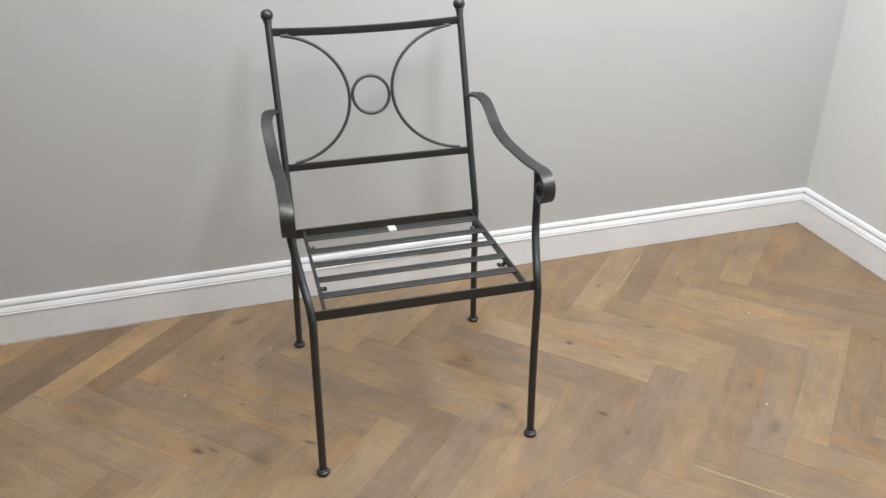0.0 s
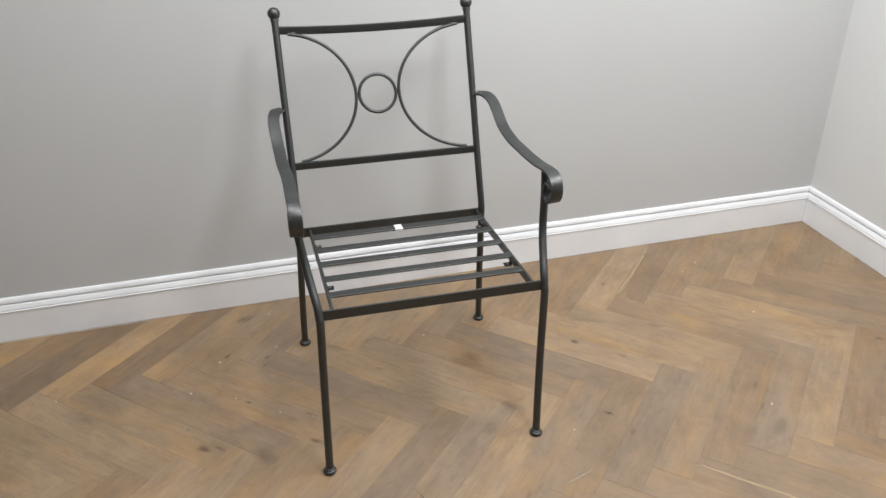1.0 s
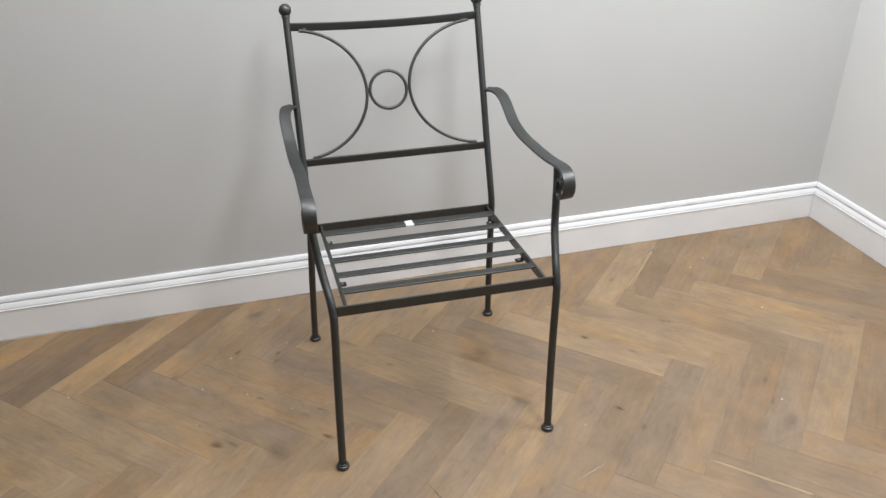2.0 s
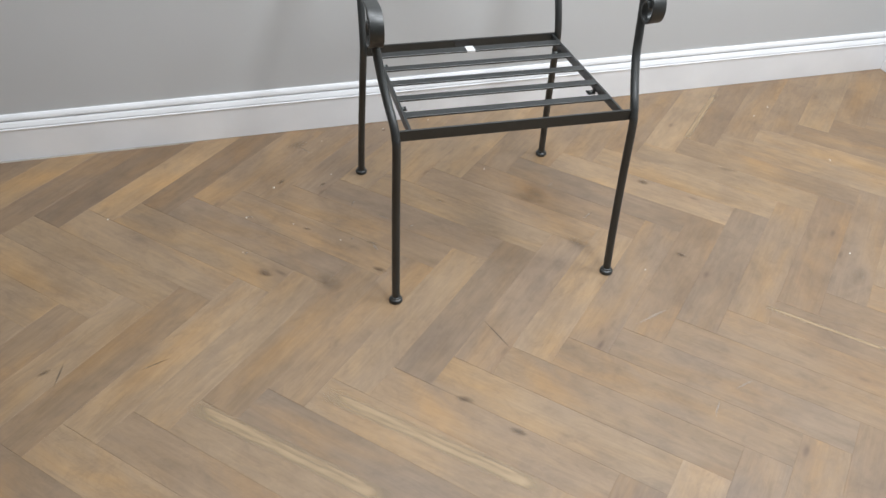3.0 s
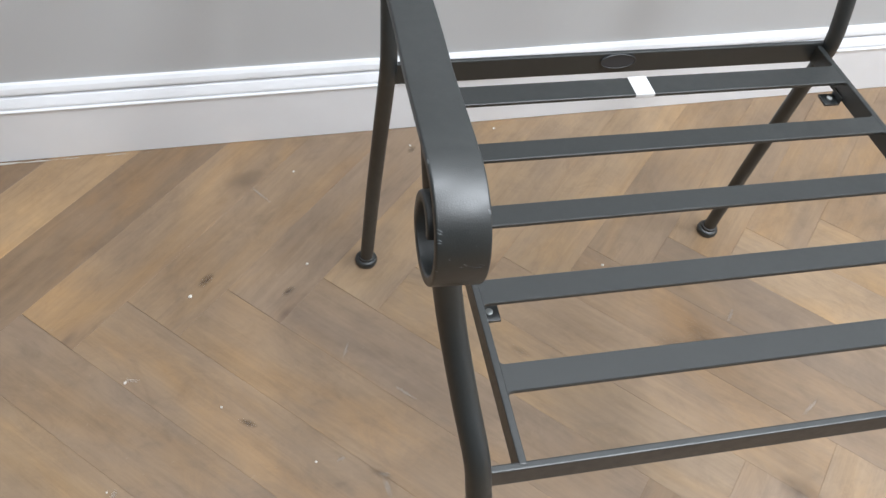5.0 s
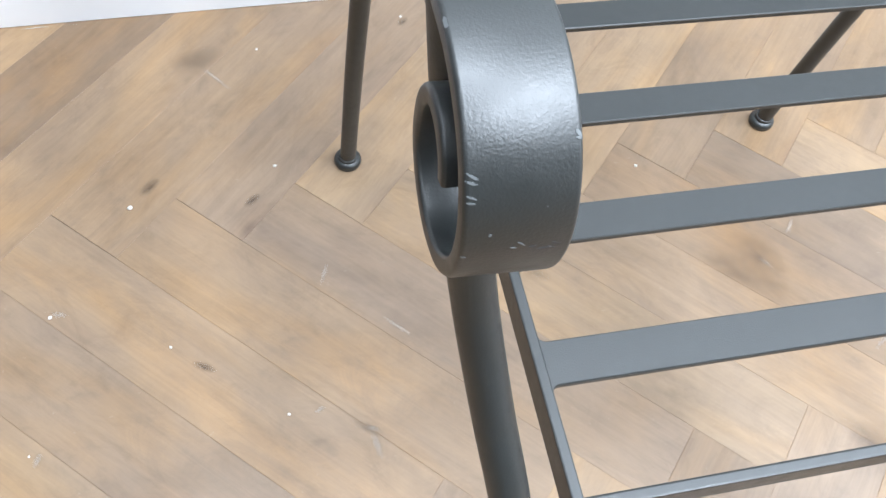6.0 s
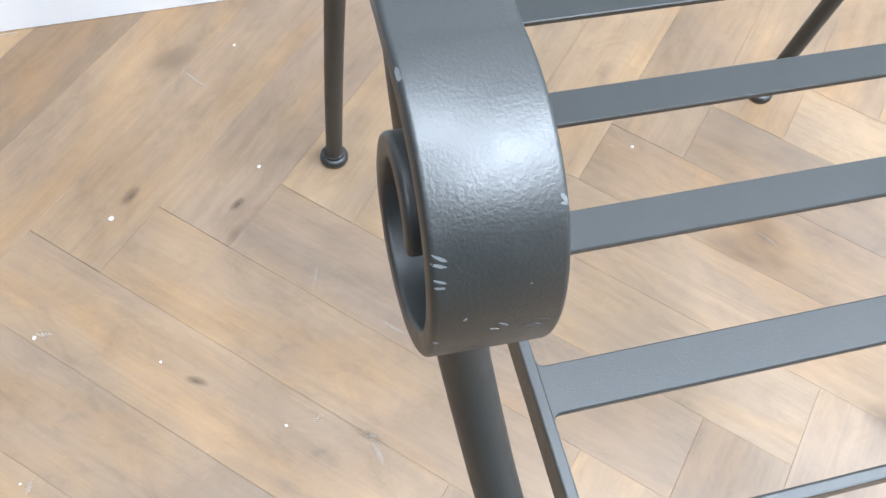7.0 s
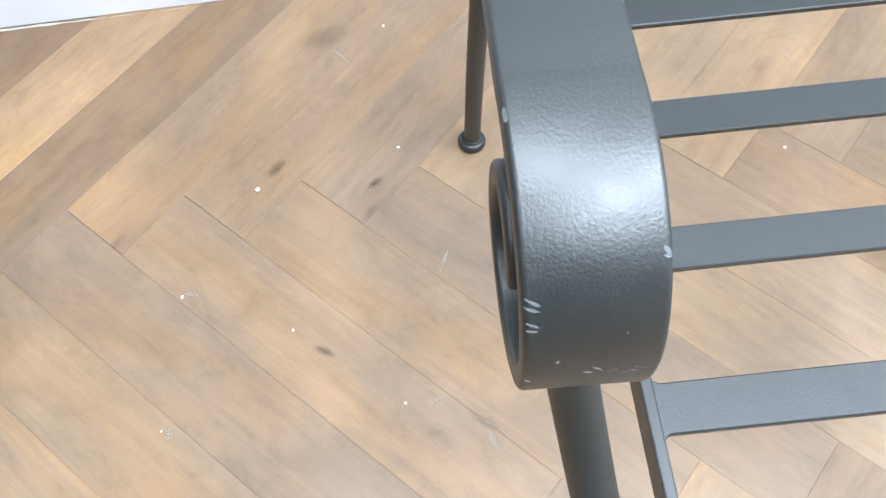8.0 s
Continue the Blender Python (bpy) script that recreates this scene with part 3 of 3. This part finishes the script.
def make_floor():
    sub = setting("floor", block(X0, X1, Y0, Y1, -0.10, -0.006), JOINT, "worn brown oak parquet floor laid in herringbone", "floor")
    whole = plank_mesh([(0, 0), (L, 0), (L, W), (0, W)])
    rng = random.Random(4)
    far = []
    for kind, corner, way in (("a", (1.245, 0.178), (-1, -1)), ("b", (1.015, -0.185), (1, -1))):
        d = Vector(way).normalized()
        side = Vector((1, -1)).normalized() if kind == "a" else Vector((-1, -1)).normalized()
        turn = math.atan2(d.y, d.x)
        left = Vector((-d.y, d.x))
        flip = left.dot(side) < 0
        for j in range(-6, 3):
            for i in range(-38, 16):
                p = Vector((corner[0] + i * STEP, corner[1] + j * 2 * ROW))
                base = p + side * W if flip else p
                tone = TONE[rng.choice("dmmlmlgg")]
                gain = rng.uniform(0.93, 1.07)
                world_poly = [tuple(base + d * u + left * v) for u, v in ((0, 0), (L, 0), (L, W), (0, W))]
                cut = clip_room(world_poly)
                if len(cut) < 3:
                    continue
                xs, ys = [q[0] for q in cut], [q[1] for q in cut]
                if (max(xs) - min(xs)) < 0.01 or (max(ys) - min(ys)) < 0.01:
                    continue
                if min(xs) < -1.75 or max(ys) < -1.45:
                    far.append(cut)
                    continue
                if cut == world_poly:
                    me = whole
                else:
                    me = plank_mesh([((Vector(q) - base).dot(d), (Vector(q) - base).dot(left)) for q in cut])
                ob = new("plank", me)
                ob.parent = sub
                ob.location, ob.rotation_euler = (*base, 0), (0, 0, turn)
                tone = tuple(c * gain for c in SPECIAL.get((kind, i, j), tone))
                ob.color = (*tone, 1)
    verts, faces = [], []
    for cut in far:
        n, k = len(cut), len(verts)
        mid = Vector((sum(q[0] for q in cut) / n, sum(q[1] for q in cut) / n))
        for z, shrink in ((-0.014, 0.9995), (0.0, 0.997)):
            verts += [(*(mid + (Vector(q) - mid) * shrink), z) for q in cut]
        faces.append(tuple(range(k + n, k + 2 * n)))
        faces += [(k + e, k + (e + 1) % n, k + n + (e + 1) % n, k + n + e) for e in range(n)]
    me = bpy.data.meshes.new("plank_field")
    me.from_pydata(verts, [], faces)
    me.materials.append(OAK_FIELD)
    field = new("plank_field", me)
    field.parent = sub
    tagged(field, "further oak boards of the herringbone floor", kind="stuff")

make_floor()


def mark(name, mat, x, y, long, wide, degrees):
    """A thin stain lying on the boards."""
    bm = bmesh.new()
    if mat is SAPWOOD:
        bmesh.ops.create_grid(bm, x_segments=1, y_segments=1, size=1.0)
    else:
        bmesh.ops.create_circle(bm, cap_ends=True, segments=20, radius=1.0)
    ob = new(name, mesh_of(name, bm, mat))
    ob.location, ob.rotation_euler, ob.scale = (x, y, 0.0003), (0, 0, radians(degrees)), (long / 2, wide / 2, 1)
    ob.parent = bpy.data.objects["floor"]


for x, y, long, wide, turn in ((-0.167, 0.334, 0.030, 0.011, -31), (-0.209, 0.560, 0.034, 0.017, 49), (-0.099, 0.525, 0.026, 0.013, 40), (0.124, 0.773, 0.022, 0.012, 41), (0.738, 0.023, 0.034, 0.018, -50),
                               (0.784, 0.345, 0.036, 0.026, -45), (-0.288, 0.181, 0.052, 0.022, -36), (0.075, -0.306, 0.052, 0.020, -30), (0.156, -0.410, 0.046, 0.020, -38), (-0.761, -0.038, 0.036, 0.016, 30),
                               (-0.016, 0.135, 0.048, 0.020, -38), (1.662, 0.103, 0.030, 0.018, -45)):
    mark("knot", KNOT, x, y, long, wide, turn)
for x, y, long, wide, turn in ((-0.143, 0.740, 0.080, 0.045, 20), (0.467, 0.359, 0.090, 0.060, -45), (0.438, 0.340, 0.120, 0.050, -33), (1.056, 0.352, 0.074, 0.026, -30), (0.200, 0.380, 0.040, 0.018, -37),
                               (1.620, 0.206, 0.050, 0.022, -43), (-0.146, 0.116, 0.100, 0.060, -50), (1.134, -0.150, 0.090, 0.045, 45), (-0.018, 0.242, 0.040, 0.014, -34), (0.500, 0.130, 0.080, 0.040, -45)):
    mark("knot", FAINT, x, y, long, wide, turn)
for x, y, long, wide, turn in ((-0.033, 0.419, 0.030, 0.006, 68), (0.034, 0.344, 0.042, 0.006, -45), (0.522, 0.390, 0.030, 0.007, 50), (0.570, 0.233, 0.046, 0.007, 30), (-0.124, 0.710, 0.062, 0.006, -52),
                               (-0.010, 0.223, 0.034, 0.009, -80), (0.470, 0.350, 0.030, 0.007, -55), (0.666, -0.403, 0.062, 0.007, 16), (0.577, -0.448, 0.060, 0.006, 50), (0.568, -0.166, 0.120, 0.009, 18),
                               (-0.306, 0.417, 0.022, 0.008, -15), (-0.325, 0.268, 0.018, 0.008, 70), (-0.060, 0.268, 0.014, 0.007, 20), (0.100, 0.290, 0.024, 0.006, 30), (-0.012, 0.240, 0.020, 0.007, -20)):
    mark("scuff", SCUFF, x, y, long, wide, turn)
for x, y, long, wide, turn in ((0.197, -0.140, 0.125, 0.005, -72), (-0.538, -0.064, 0.075, 0.005, 20), (-0.731, -0.051, 0.080, 0.006, 78)):
    mark("scrape", SCRAPE, x, y, long, wide, turn)
for x, y, long, wide, turn in ((-0.296, -0.350, 0.47, 0.042, -42), (-0.018, -0.389, 0.50, 0.042, -42), (1.133, 0.653, 0.34, 0.022, 46), (0.942, -0.293, 0.28, 0.014, -45)):
    mark("sapwood_streak", SAPWOOD, x, y, long, wide, turn)
